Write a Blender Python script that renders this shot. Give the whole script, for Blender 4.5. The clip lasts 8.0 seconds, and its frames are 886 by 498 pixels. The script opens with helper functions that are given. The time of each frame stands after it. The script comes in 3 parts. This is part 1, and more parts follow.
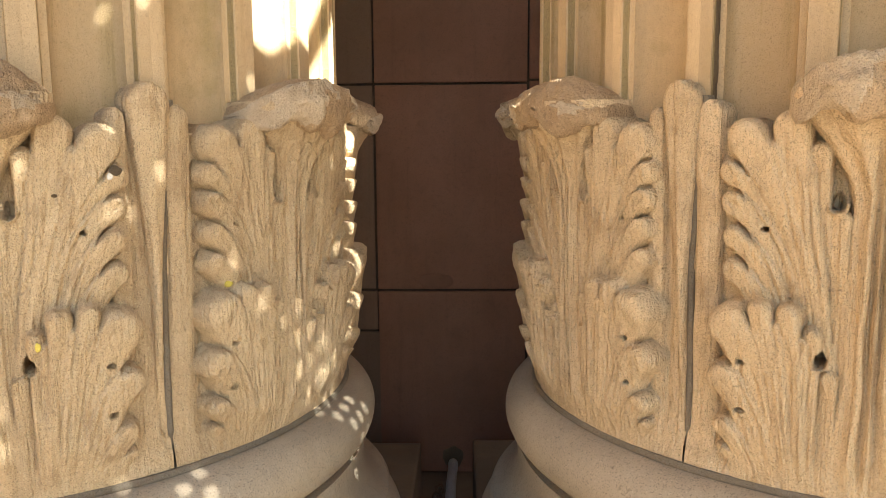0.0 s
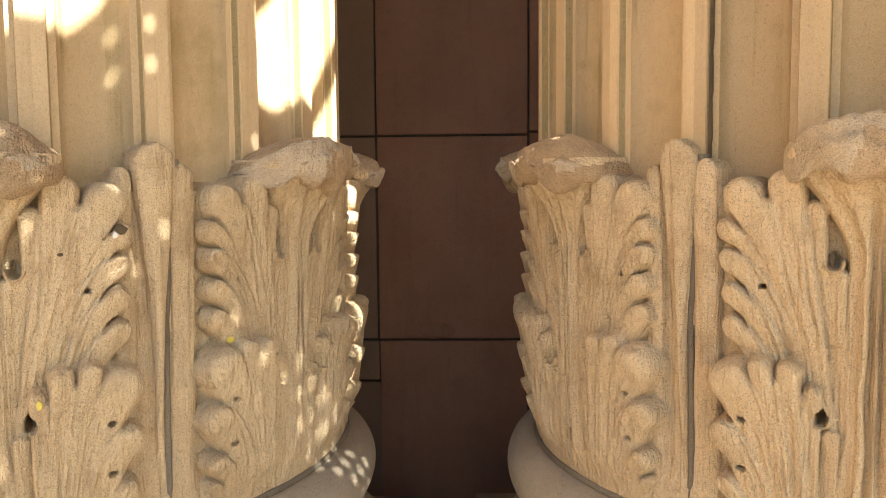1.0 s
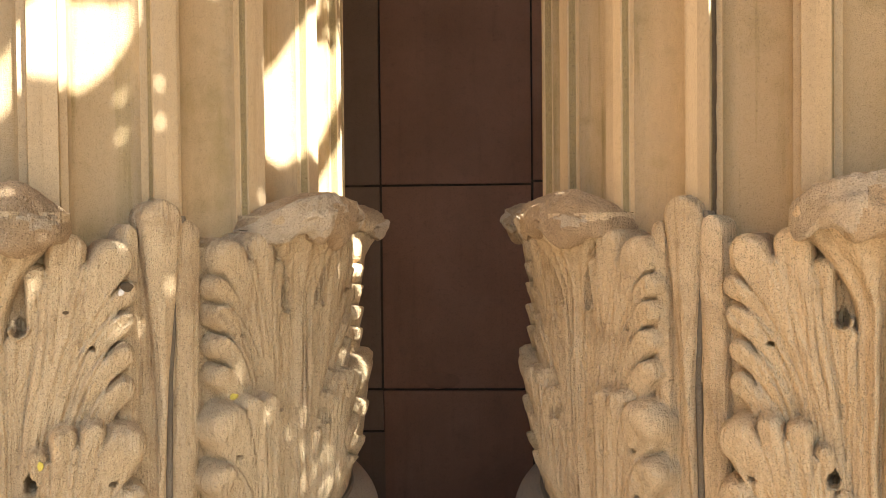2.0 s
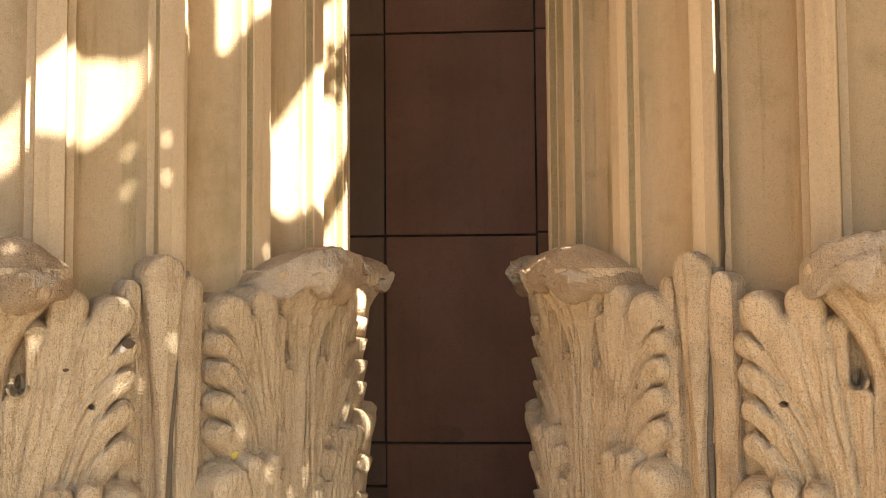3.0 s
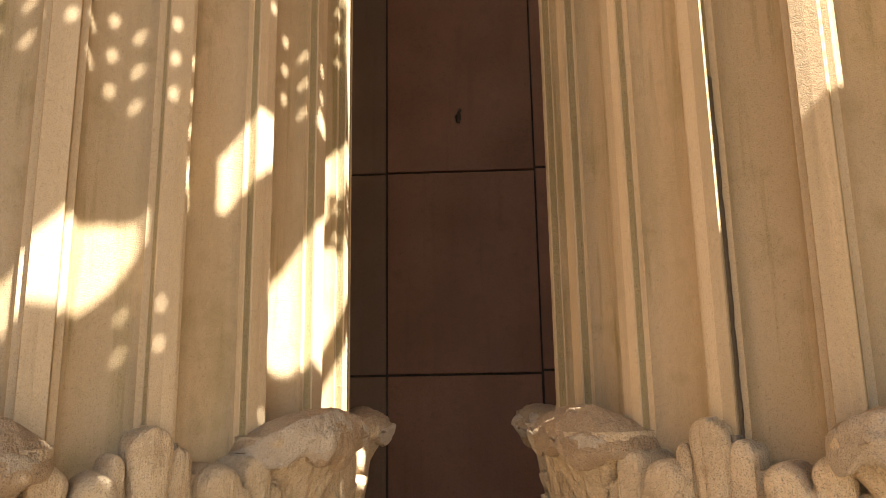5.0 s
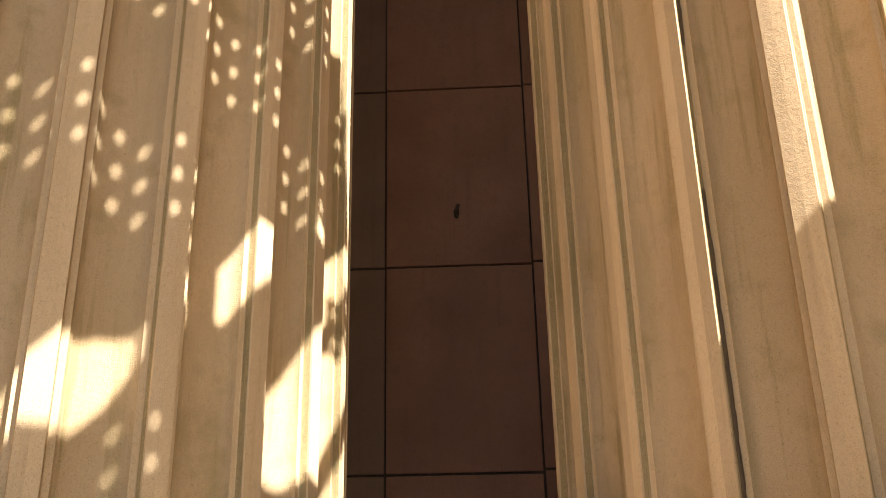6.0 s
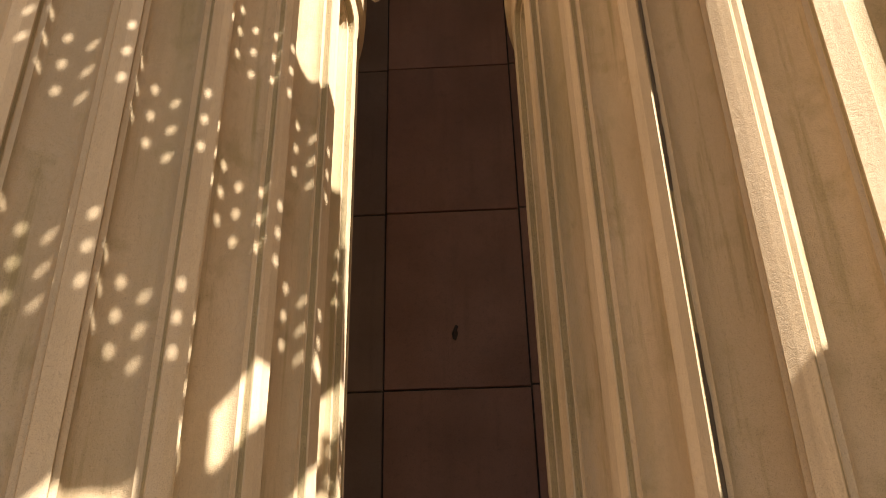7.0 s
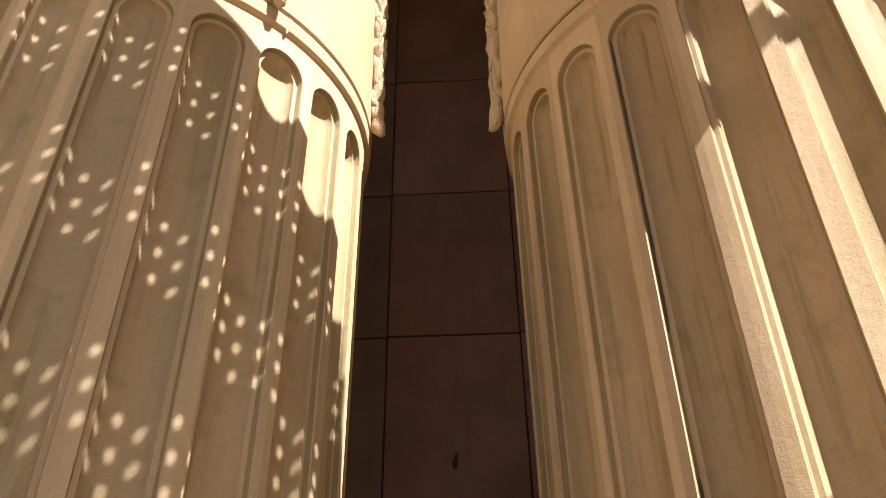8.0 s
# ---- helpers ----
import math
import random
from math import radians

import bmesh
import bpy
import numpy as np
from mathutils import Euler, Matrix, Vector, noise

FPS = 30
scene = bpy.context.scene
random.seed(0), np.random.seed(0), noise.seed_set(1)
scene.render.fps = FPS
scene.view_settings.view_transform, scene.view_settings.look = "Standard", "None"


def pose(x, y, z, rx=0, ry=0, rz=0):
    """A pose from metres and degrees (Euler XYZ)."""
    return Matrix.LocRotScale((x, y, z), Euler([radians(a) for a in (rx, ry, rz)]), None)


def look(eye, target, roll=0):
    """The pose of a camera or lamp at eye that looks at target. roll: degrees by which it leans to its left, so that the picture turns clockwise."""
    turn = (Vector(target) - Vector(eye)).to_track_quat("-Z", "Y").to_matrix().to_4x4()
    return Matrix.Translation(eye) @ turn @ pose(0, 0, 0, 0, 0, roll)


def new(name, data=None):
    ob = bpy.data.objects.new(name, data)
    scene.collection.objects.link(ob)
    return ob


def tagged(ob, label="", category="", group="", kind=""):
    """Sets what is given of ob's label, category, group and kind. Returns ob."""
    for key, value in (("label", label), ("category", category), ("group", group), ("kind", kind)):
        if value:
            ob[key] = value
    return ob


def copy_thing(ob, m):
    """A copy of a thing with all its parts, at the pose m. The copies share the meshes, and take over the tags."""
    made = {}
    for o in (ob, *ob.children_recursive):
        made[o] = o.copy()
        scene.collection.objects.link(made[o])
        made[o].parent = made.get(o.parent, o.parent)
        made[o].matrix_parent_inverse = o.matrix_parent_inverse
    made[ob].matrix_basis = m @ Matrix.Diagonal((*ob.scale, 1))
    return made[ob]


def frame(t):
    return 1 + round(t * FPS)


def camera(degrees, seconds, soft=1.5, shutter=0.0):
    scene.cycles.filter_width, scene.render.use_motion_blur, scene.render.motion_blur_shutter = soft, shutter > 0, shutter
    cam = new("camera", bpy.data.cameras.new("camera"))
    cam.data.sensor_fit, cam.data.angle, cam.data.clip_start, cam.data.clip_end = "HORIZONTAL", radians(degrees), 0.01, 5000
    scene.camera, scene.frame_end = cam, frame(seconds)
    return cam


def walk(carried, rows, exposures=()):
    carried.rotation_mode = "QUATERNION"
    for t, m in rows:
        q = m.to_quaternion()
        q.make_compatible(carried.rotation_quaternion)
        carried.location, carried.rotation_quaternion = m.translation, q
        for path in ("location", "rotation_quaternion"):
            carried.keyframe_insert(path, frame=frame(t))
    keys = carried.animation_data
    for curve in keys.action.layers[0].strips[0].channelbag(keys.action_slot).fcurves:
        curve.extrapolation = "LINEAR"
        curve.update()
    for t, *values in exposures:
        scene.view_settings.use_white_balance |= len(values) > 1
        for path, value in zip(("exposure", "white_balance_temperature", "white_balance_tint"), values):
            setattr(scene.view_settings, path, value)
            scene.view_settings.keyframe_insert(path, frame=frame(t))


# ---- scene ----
cam = camera(61.0, 8.0, soft=0.8)
PATH = [
    (0, (0.252, -0.022, 1.61), (0.189, 1.959, 1.342), -0.4),
    (0.5, (0.254, -0.026, 1.619), (0.188, 1.962, 1.409), -0.5),
    (1, (0.256, -0.031, 1.629), (0.186, 1.962, 1.478), -0.5),
    (1.5, (0.254, -0.031, 1.636), (0.18, 1.965, 1.545), -0.5),
    (2.8, (0.251, -0.023, 1.662), (0.166, 1.974, 1.721), -0.5),
    (3, (0.249, -0.02, 1.662), (0.163, 1.976, 1.749), -0.4),
    (3.5, (0.247, -0.005, 1.67), (0.157, 1.987, 1.82), -0.4),
    (4, (0.247, 0.007, 1.69), (0.154, 1.993, 1.913), -0.5),
    (4.5, (0.249, 0.009, 1.711), (0.157, 1.983, 2.017), -0.6),
    (5.8, (0.252, 0.006, 1.765), (0.167, 1.924, 2.325), -1.3),
    (6, (0.253, -0.002, 1.776), (0.172, 1.903, 2.38), -1.2),
    (6.5, (0.261, -0.013, 1.803), (0.183, 1.848, 2.53), -1.3),
    (7, (0.263, -0.035, 1.829), (0.191, 1.769, 2.689), -1.3),
    (7.5, (0.27, -0.055, 1.842), (0.199, 1.679, 2.837), -1.2),
    (8, (0.273, -0.07, 1.859), (0.203, 1.586, 2.977), -0.8),
]
walk(cam, [(t, look(eye, target, roll)) for t, eye, target, roll in PATH], exposures=[(0, 2.98, 6850, 4.5), (1.5, 2.88, 6850, 5.5), (3.5, 2.64, 6950, 9), (4.5, 2.48, 7000, 10), (6.5, 2.11, 6950, 11), (8, 1.69, 6700, 12)])


# ---- world, sun, exposure ----
SUN_AZ, SUN_EL = radians(-39.3), radians(47.0)
to_sun = Vector((math.cos(SUN_EL) * math.cos(SUN_AZ), math.cos(SUN_EL) * math.sin(SUN_AZ), math.sin(SUN_EL)))
world = bpy.data.worlds.new("sky")
scene.world = world
world.use_nodes = True
wn = world.node_tree.nodes
sky = wn.new("ShaderNodeTexSky")
sky.sky_type, sky.sun_disc = "NISHITA", False
sky.sun_elevation, sky.sun_rotation = SUN_EL, radians(90) - SUN_AZ
world.node_tree.links.new(sky.outputs[0], wn["Background"].inputs[0])
wn["Background"].inputs[1].default_value = 0.05
sun = new("sun", bpy.data.lights.new("sun", "SUN"))
sun.data.energy, sun.data.angle, sun.data.color = 5.0, radians(0.53), (1.0, 0.99, 0.98)
sun.matrix_world = look(to_sun * 20, (0, 0, 0))


# ---- materials ----
def stone(name, dark, light, rough=0.85, combing=0.0, speck=0.5, speck_scale=850.0, streak=0.3, bump=0.25, stain=(0.2, 0.13, 0.07), stain_amount=0.3, patch=None):
    """Cast stone: two tones in clouds, vertical streaks, dark specks, fine relief and stains, set per object by its random number."""
    m = bpy.data.materials.new(name)
    m.use_nodes = True
    n, l = m.node_tree.nodes, m.node_tree.links
    b = n["Principled BSDF"]
    b.inputs["Roughness"].default_value = rough
    b.inputs["Specular IOR Level"].default_value = 0.25
    co = n.new("ShaderNodeTexCoord")
    info = n.new("ShaderNodeObjectInfo")
    off = n.new("ShaderNodeVectorMath"); off.operation = "MULTIPLY_ADD"
    comb = n.new("ShaderNodeCombineXYZ")
    for k in range(3):
        l.new(info.outputs["Random"], comb.inputs[k])
    l.new(comb.outputs[0], off.inputs[0]); off.inputs[1].default_value = (7.3, 11.1, 5.7)
    l.new(co.outputs["Object"], off.inputs[2])

    def tex(scale, detail=4.0, stretch=None, roughness=0.55):
        t = n.new("ShaderNodeTexNoise")
        t.inputs["Scale"].default_value, t.inputs["Detail"].default_value, t.inputs["Roughness"].default_value = scale, detail, roughness
        if stretch:
            mp = n.new("ShaderNodeMapping"); mp.inputs["Scale"].default_value = stretch
            l.new(off.outputs[0], mp.inputs["Vector"]); l.new(mp.outputs[0], t.inputs["Vector"])
        else:
            l.new(off.outputs[0], t.inputs["Vector"])
        return t.outputs["Fac"]

    def ramp(src, a, c, lo=0.0, hi=1.0):
        r = n.new("ShaderNodeMapRange")
        r.inputs["From Min"].default_value, r.inputs["From Max"].default_value = a, c
        r.inputs["To Min"].default_value, r.inputs["To Max"].default_value = lo, hi
        l.new(src, r.inputs["Value"])
        return r.outputs[0]

    def mix(fac, a, c, mode="MIX"):
        x = n.new("ShaderNodeMix"); x.data_type, x.blend_type = "RGBA", mode
        for sock, v in ((x.inputs[0], fac), (x.inputs[6], a), (x.inputs[7], c)):
            if isinstance(v, (tuple, float)):
                sock.default_value = (*v, 1) if isinstance(v, tuple) else v
            else:
                l.new(v, sock)
        return x.outputs[2]

    clouds = ramp(tex(3.5, 6), 0.3, 0.7)
    col = mix(clouds, dark, light)
    col = mix(ramp(tex(9, 4, (1, 1, 0.07)), 0.5, 0.8, 0, streak), col, stain)
    col = mix(ramp(tex(14, 6), 0.54, 0.72, 0, stain_amount), col, stain)
    col = mix(ramp(tex(45, 4, (1, 1, 0.06)), 0.56, 0.72, 0, streak * 0.8), col, stain)
    grain = tex(speck_scale, 2)
    col = mix(ramp(grain, 0.58, 0.63, 0, speck * 0.9), col, tuple(c * 0.22 for c in dark))
    col = mix(ramp(tex(speck_scale * 0.8, 2, (1.13, 0.9, 1.07)), 0.60, 0.66, 0, speck * 0.6), col, tuple(min(1, c * 1.5) for c in light))
    col = mix(ramp(tex(speck_scale * 0.30, 1, (0.93, 1.2, 1.1)), 0.68, 0.71, 0, speck * 0.6), col, tuple(c * 0.25 for c in dark))
    col = mix(ramp(tex(150, 3, (1.0, 1.1, 0.8)), 0.50, 0.68, 0, speck * 0.28), col, stain)
    if patch:
        col = mix(ramp(tex(9, 3, (1.3, 1.1, 0.9)), 0.575, 0.59, 0, 0.75), col, patch)
    tone = ramp(info.outputs["Random"], 0, 1, 0.9, 1.1)
    val = n.new("ShaderNodeHueSaturation"); l.new(tone, val.inputs["Value"]); l.new(col, val.inputs["Color"])
    l.new(val.outputs[0], b.inputs["Base Color"])
    add = n.new("ShaderNodeMath"); add.operation = "ADD"
    l.new(grain, add.inputs[0]); l.new(ramp(tex(70, 6, None, 0.7), 0, 1, 0, 2.2), add.inputs[1])
    if combing:
        more = n.new("ShaderNodeMath"); more.operation = "ADD"
        lines = tex(70, 3, (1, 1, 0.06))
        rough_grain = n.new("ShaderNodeMath"); rough_grain.operation = "ADD"
        l.new(add.outputs[0], rough_grain.inputs[0]); l.new(ramp(tex(260, 3), 0.3, 0.7, 0, 0.7), rough_grain.inputs[1])
        add = rough_grain
        l.new(add.outputs[0], more.inputs[0]); l.new(ramp(lines, 0.3, 0.7, 0, combing), more.inputs[1])
        add = more
    bp = n.new("ShaderNodeBump"); bp.inputs["Strength"].default_value, bp.inputs["Distance"].default_value = bump, 0.004
    l.new(add.outputs[0], bp.inputs["Height"]); l.new(bp.outputs[0], b.inputs["Normal"])
    return m


SHAFT = stone("shaft_cast_stone", (0.455, 0.332, 0.194), (0.53, 0.392, 0.243), speck=0.38, bump=0.3, streak=0.5, stain=(0.33, 0.235, 0.125), speck_scale=620)
LEAF = stone("leaf_cast_stone", combing=2.2, bump=0.9, speck_scale=600, dark=(0.635, 0.463, 0.280), light=(0.765, 0.585, 0.376), speck=0.70, streak=0.5, stain=(0.38, 0.245, 0.135), stain_amount=0.62)
TIP = stone("weathered_tip_stone", (0.50, 0.345, 0.205), (0.62, 0.45, 0.285), stain=(0.27, 0.175, 0.095), stain_amount=0.6, speck=0.7, speck_scale=600, combing=1.2, bump=1.0)
CRUST = stone("grey_repair_crust", (0.56, 0.435, 0.30), (0.70, 0.56, 0.40), stain=(0.34, 0.25, 0.16), stain_amount=0.5, speck=0.45, speck_scale=500, combing=0.8, bump=1.0)
# Riser strip: shade of the flute step put into colour, plus olive algae.
RISER_SHADE_ALGAE = stone("riser_shade_algae_stone", (0.29, 0.212, 0.102), (0.38, 0.285, 0.15), speck=0.8, bump=0.6, streak=0.8, stain=(0.2, 0.15, 0.072), stain_amount=0.5)
# Flute hollows: darker shaft stone, recess shade put into colour, with olive patina.
FLUTE = stone("flute_shade_patina_stone", (0.395, 0.282, 0.158), (0.468, 0.34, 0.204), speck=0.38, bump=0.45, streak=0.85, stain=(0.225, 0.170, 0.068), stain_amount=0.5, speck_scale=620)
BASE = stone("base_cast_stone", (0.30, 0.24, 0.175), (0.38, 0.31, 0.225), stain=(0.22, 0.175, 0.125), speck_scale=380)
MORTAR = stone("grey_mortar", (0.17, 0.14, 0.105), (0.27, 0.225, 0.17), speck=0.8, bump=0.8, streak=0.1)
GAP = stone("open_joint_dirt", (0.08, 0.058, 0.036), (0.15, 0.112, 0.072), bump=0.9)
WALL = stone("brown_wall_stone", (0.200, 0.099, 0.060), (0.270, 0.138, 0.089), rough=0.7, speck=0.25, speck_scale=300, streak=0.25, stain=(0.125, 0.066, 0.042), bump=0.08)
GREYWALL = stone("grey_brown_wall_stone", (0.165, 0.105, 0.070), (0.22, 0.142, 0.098), rough=0.75, speck=0.25, speck_scale=300, streak=0.3, stain=(0.11, 0.07, 0.045), bump=0.1)
WALLJOINT = stone("dark_wall_joint", (0.03, 0.022, 0.018), (0.05, 0.04, 0.03))
PLINTH = stone("dark_plinth_stone", (0.105, 0.078, 0.052), (0.15, 0.114, 0.078))
# for the unseen side walls, toned to bounce warm light
HELPER_WALL = stone("brown_helper_wall_stone", (0.31, 0.198, 0.105), (0.37, 0.245, 0.135))
GROUND = stone("dark_paving", (0.155, 0.116, 0.078), (0.21, 0.16, 0.11), speck_scale=200)
METAL = stone("grey_pipe_metal", (0.22, 0.22, 0.22), (0.32, 0.32, 0.31), rough=0.5)
RUST = stone("rusty_iron", (0.06, 0.035, 0.02), (0.12, 0.06, 0.03), rough=0.7)


# ---- mesh helpers ----
def mesh_of(name, verts, faces, material, smooth=True):
    me = bpy.data.meshes.new(name)
    me.from_pydata(verts, [], faces)
    me.materials.append(material)
    if smooth:
        me.polygons.foreach_set("use_smooth", [True] * len(me.polygons))
    me.update()
    return me


def piece(name, me, parent, m=None, label=""):
    ob = new(name, me)
    ob.parent = parent
    if m is not None:
        ob.matrix_basis = m
    return tagged(ob, label)


def thing(name, label, category, m, group="", kind=""):
    return_ob = new(name)
    return_ob.matrix_basis = m
    return tagged(return_ob, label, category, group, kind)


def box_mesh(name, x0, x1, y0, y1, z0, z1, material, bevel=0.004):
    bm = bmesh.new()
    bmesh.ops.create_cube(bm, size=1)
    bmesh.ops.scale(bm, vec=(x1 - x0, y1 - y0, z1 - z0), verts=bm.verts)
    bmesh.ops.translate(bm, vec=((x0 + x1) / 2, (y0 + y1) / 2, (z0 + z1) / 2), verts=bm.verts)
    if bevel:
        bmesh.ops.bevel(bm, geom=bm.edges[:], offset=bevel, segments=2, affect="EDGES", profile=0.6)
    me = bpy.data.meshes.new(name)
    bm.to_mesh(me); bm.free()
    me.materials.append(material)
    return me


def lathe(name, profile, material, steps=192, wobble=0.0, arc=None):
    """A ring of (radius, z) points turned about z, or an arc of it (start, end in degrees)."""
    verts, faces = [], []
    a0, a1 = arc if arc else (0, 360)
    count = steps if not arc else steps + 1
    k = len(profile)
    for i in range(count):
        a = radians(a0 + (a1 - a0) * i / steps)
        for r, z in profile:
            r2 = r + wobble * noise.noise((math.cos(a) * 4, math.sin(a) * 4, z * 9))
            verts.append((r2 * math.cos(a), r2 * math.sin(a), z))
    for i in range(steps):
        j = (i + 1) % count
        for q in range(k - 1):
            faces.append((i * k + q, j * k + q, j * k + q + 1, i * k + q + 1))
    me = mesh_of(name, verts, faces, material)
    bm = bmesh.new(); bm.from_mesh(me)
    for e in bm.edges:
        if len(e.link_faces) == 2 and e.calc_face_angle() > radians(24):
            e.smooth = False
    bm.to_mesh(me); bm.free()
    return me


def arc_points(cr, cz, r, a0, a1, n):
    return [(cr + r * math.cos(radians(a0 + (a1 - a0) * i / n)), cz + r * math.sin(radians(a0 + (a1 - a0) * i / n))) for i in range(n + 1)]


# ---- column ----
R_SHAFT, FLUTES = 0.61, 24
Z_COLLAR, Z_LEAF, Z_FLUTE, Z_BAND = 1.13, 1.72, 3.225, 3.278
HALF = radians(7.5)
FLUTE_W = radians(7.5 - 1.68) * R_SHAFT


def flute_mesh():
    """One fifteenth-degree strip of the shaft: half a fillet, a stepped flute with a round head, half a fillet."""
    levels = [(0.0, 0.0), (0.0010, 0.003), (0.0022, 0.0155), (0.0034, 0.0170), (0.0128, 0.0170), (0.0140, 0.0220)]
    for i in range(1, 10):
        s = 0.0140 + (FLUTE_W - 0.0140) * i / 9
        levels.append((s, 0.0220 + 0.023 * math.sqrt(max(0, 1 - (1 - i / 9) ** 2))))
    z0, z1 = Z_COLLAR + 0.3, Z_FLUTE - FLUTE_W
    rows, caps = [z0 + (z1 - z0) * i / 14 for i in range(15)], 20

    def outline(w):
        pts = [(-w, z) for z in rows]
        pts += [(-w * math.cos(math.pi * i / caps), z1 + w * math.sin(math.pi * i / caps)) for i in range(1, caps)]
        return pts + [(w, z) for z in reversed(rows)]

    hw = HALF * R_SHAFT
    border = [(-hw, z) for z in rows]
    for i in range(1, caps):
        c, s = -math.cos(math.pi * i / caps), math.sin(math.pi * i / caps)
        k = 1 / max(abs(c), s)
        border.append((c * k * hw, z1 + s * k * (Z_BAND - z1)))
    border += [(hw, z) for z in reversed(rows)]
    rings = [(border, 0.0)] + [(outline(FLUTE_W - s), d) for s, d in levels]
    verts, faces = [], []
    for pts, d in rings:
        for x, z in pts:
            a = x / R_SHAFT
            r = R_SHAFT - d
            verts.append((r * math.cos(a), r * math.sin(a), z))
    n = len(border)
    for q in range(len(rings) - 1):
        for i in range(n - 1):
            faces.append((q * n + i, q * n + i + 1, (q + 1) * n + i + 1, (q + 1) * n + i))
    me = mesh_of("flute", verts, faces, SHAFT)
    # Hollow and riser faces get the stones with shade in their colour.
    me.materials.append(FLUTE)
    me.materials.append(RISER_SHADE_ALGAE)
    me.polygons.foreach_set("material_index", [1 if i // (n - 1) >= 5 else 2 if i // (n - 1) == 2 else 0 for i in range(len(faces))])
    bm = bmesh.new(); bm.from_mesh(me)
    bmesh.ops.remove_doubles(bm, verts=bm.verts, dist=0.0002)
    bmesh.ops.recalc_face_normals(bm, faces=bm.faces)
    if sum(f.normal.x for f in bm.faces) < 0:
        bmesh.ops.reverse_faces(bm, faces=bm.faces)
    for e in bm.edges:
        if len(e.link_faces) == 2 and e.calc_face_angle() > radians(35):
            e.smooth = False
    bm.to_mesh(me); bm.free()
    return me


# lobes of half a leaf: angle and height of the round end, its radius, lean outwards, root angle, root height, relief
UPPER_LOBES = [
    (14.9, 1.617, 0.0305, 24, 6.6, 1.30, 0.043), (9.9, 1.632, 0.0250, 8, 5.6, 1.30, 0.044), (6.6, 1.600, 0.0165, -4, 5.2, 1.44, 0.039),
    (16.5, 1.573, 0.0205, 62, 7.4, 1.30, 0.041), (16.1, 1.531, 0.0205, 58, 8.2, 1.29, 0.042), (15.8, 1.484, 0.0200, 54, 9.0, 1.27, 0.043), (15.8, 1.438, 0.0195, 50, 9.8, 1.25, 0.043),
    (12.3, 1.600, 0.0200, 16, 6.2, 1.30, 0.0405), (8.2, 1.580, 0.0160, 4, 5.4, 1.30, 0.040), (14.0, 1.570, 0.0170, 40, 7.0, 1.30, 0.039),
    (4.4, 1.512, 0.0160, 0, 4.2, 1.20, 0.034),
]
LOWER_LOBES = [
    (15.7, 1.363, 0.0350, 38, 9.4, 1.06, 0.064), (12.2, 1.387, 0.0185, 12, 8.4, 1.04, 0.066), (9.1, 1.386, 0.0175, 3, 7.4, 1.02, 0.064), (6.5, 1.362, 0.0130, -4, 6.5, 1.06, 0.056),
    (16.3, 1.285, 0.0275, 48, 10.6, 1.04, 0.058), (16.3, 1.211, 0.0185, 46, 12.0, 1.05, 0.050), (16.6, 1.176, 0.0105, 50, 13.6, 1.08, 0.042),
    (13.4, 1.352, 0.0190, 20, 9.0, 1.05, 0.060), (10.7, 1.366, 0.0150, 6, 8.0, 1.03, 0.061), (7.8, 1.350, 0.0130, 0, 7.0, 1.03, 0.056), (4.6, 1.300, 0.0130, 0, 5.0, 1.06, 0.040),
]
EYES = [(4.6, 1.532, 0.0078, 2.0), (5.6, 1.322, 0.0076, 2.0)]
DRILLED = [(12.4, 1.499, 0.0034), (14.3, 1.314, 0.0040), (14.4, 1.243, 0.0044)]


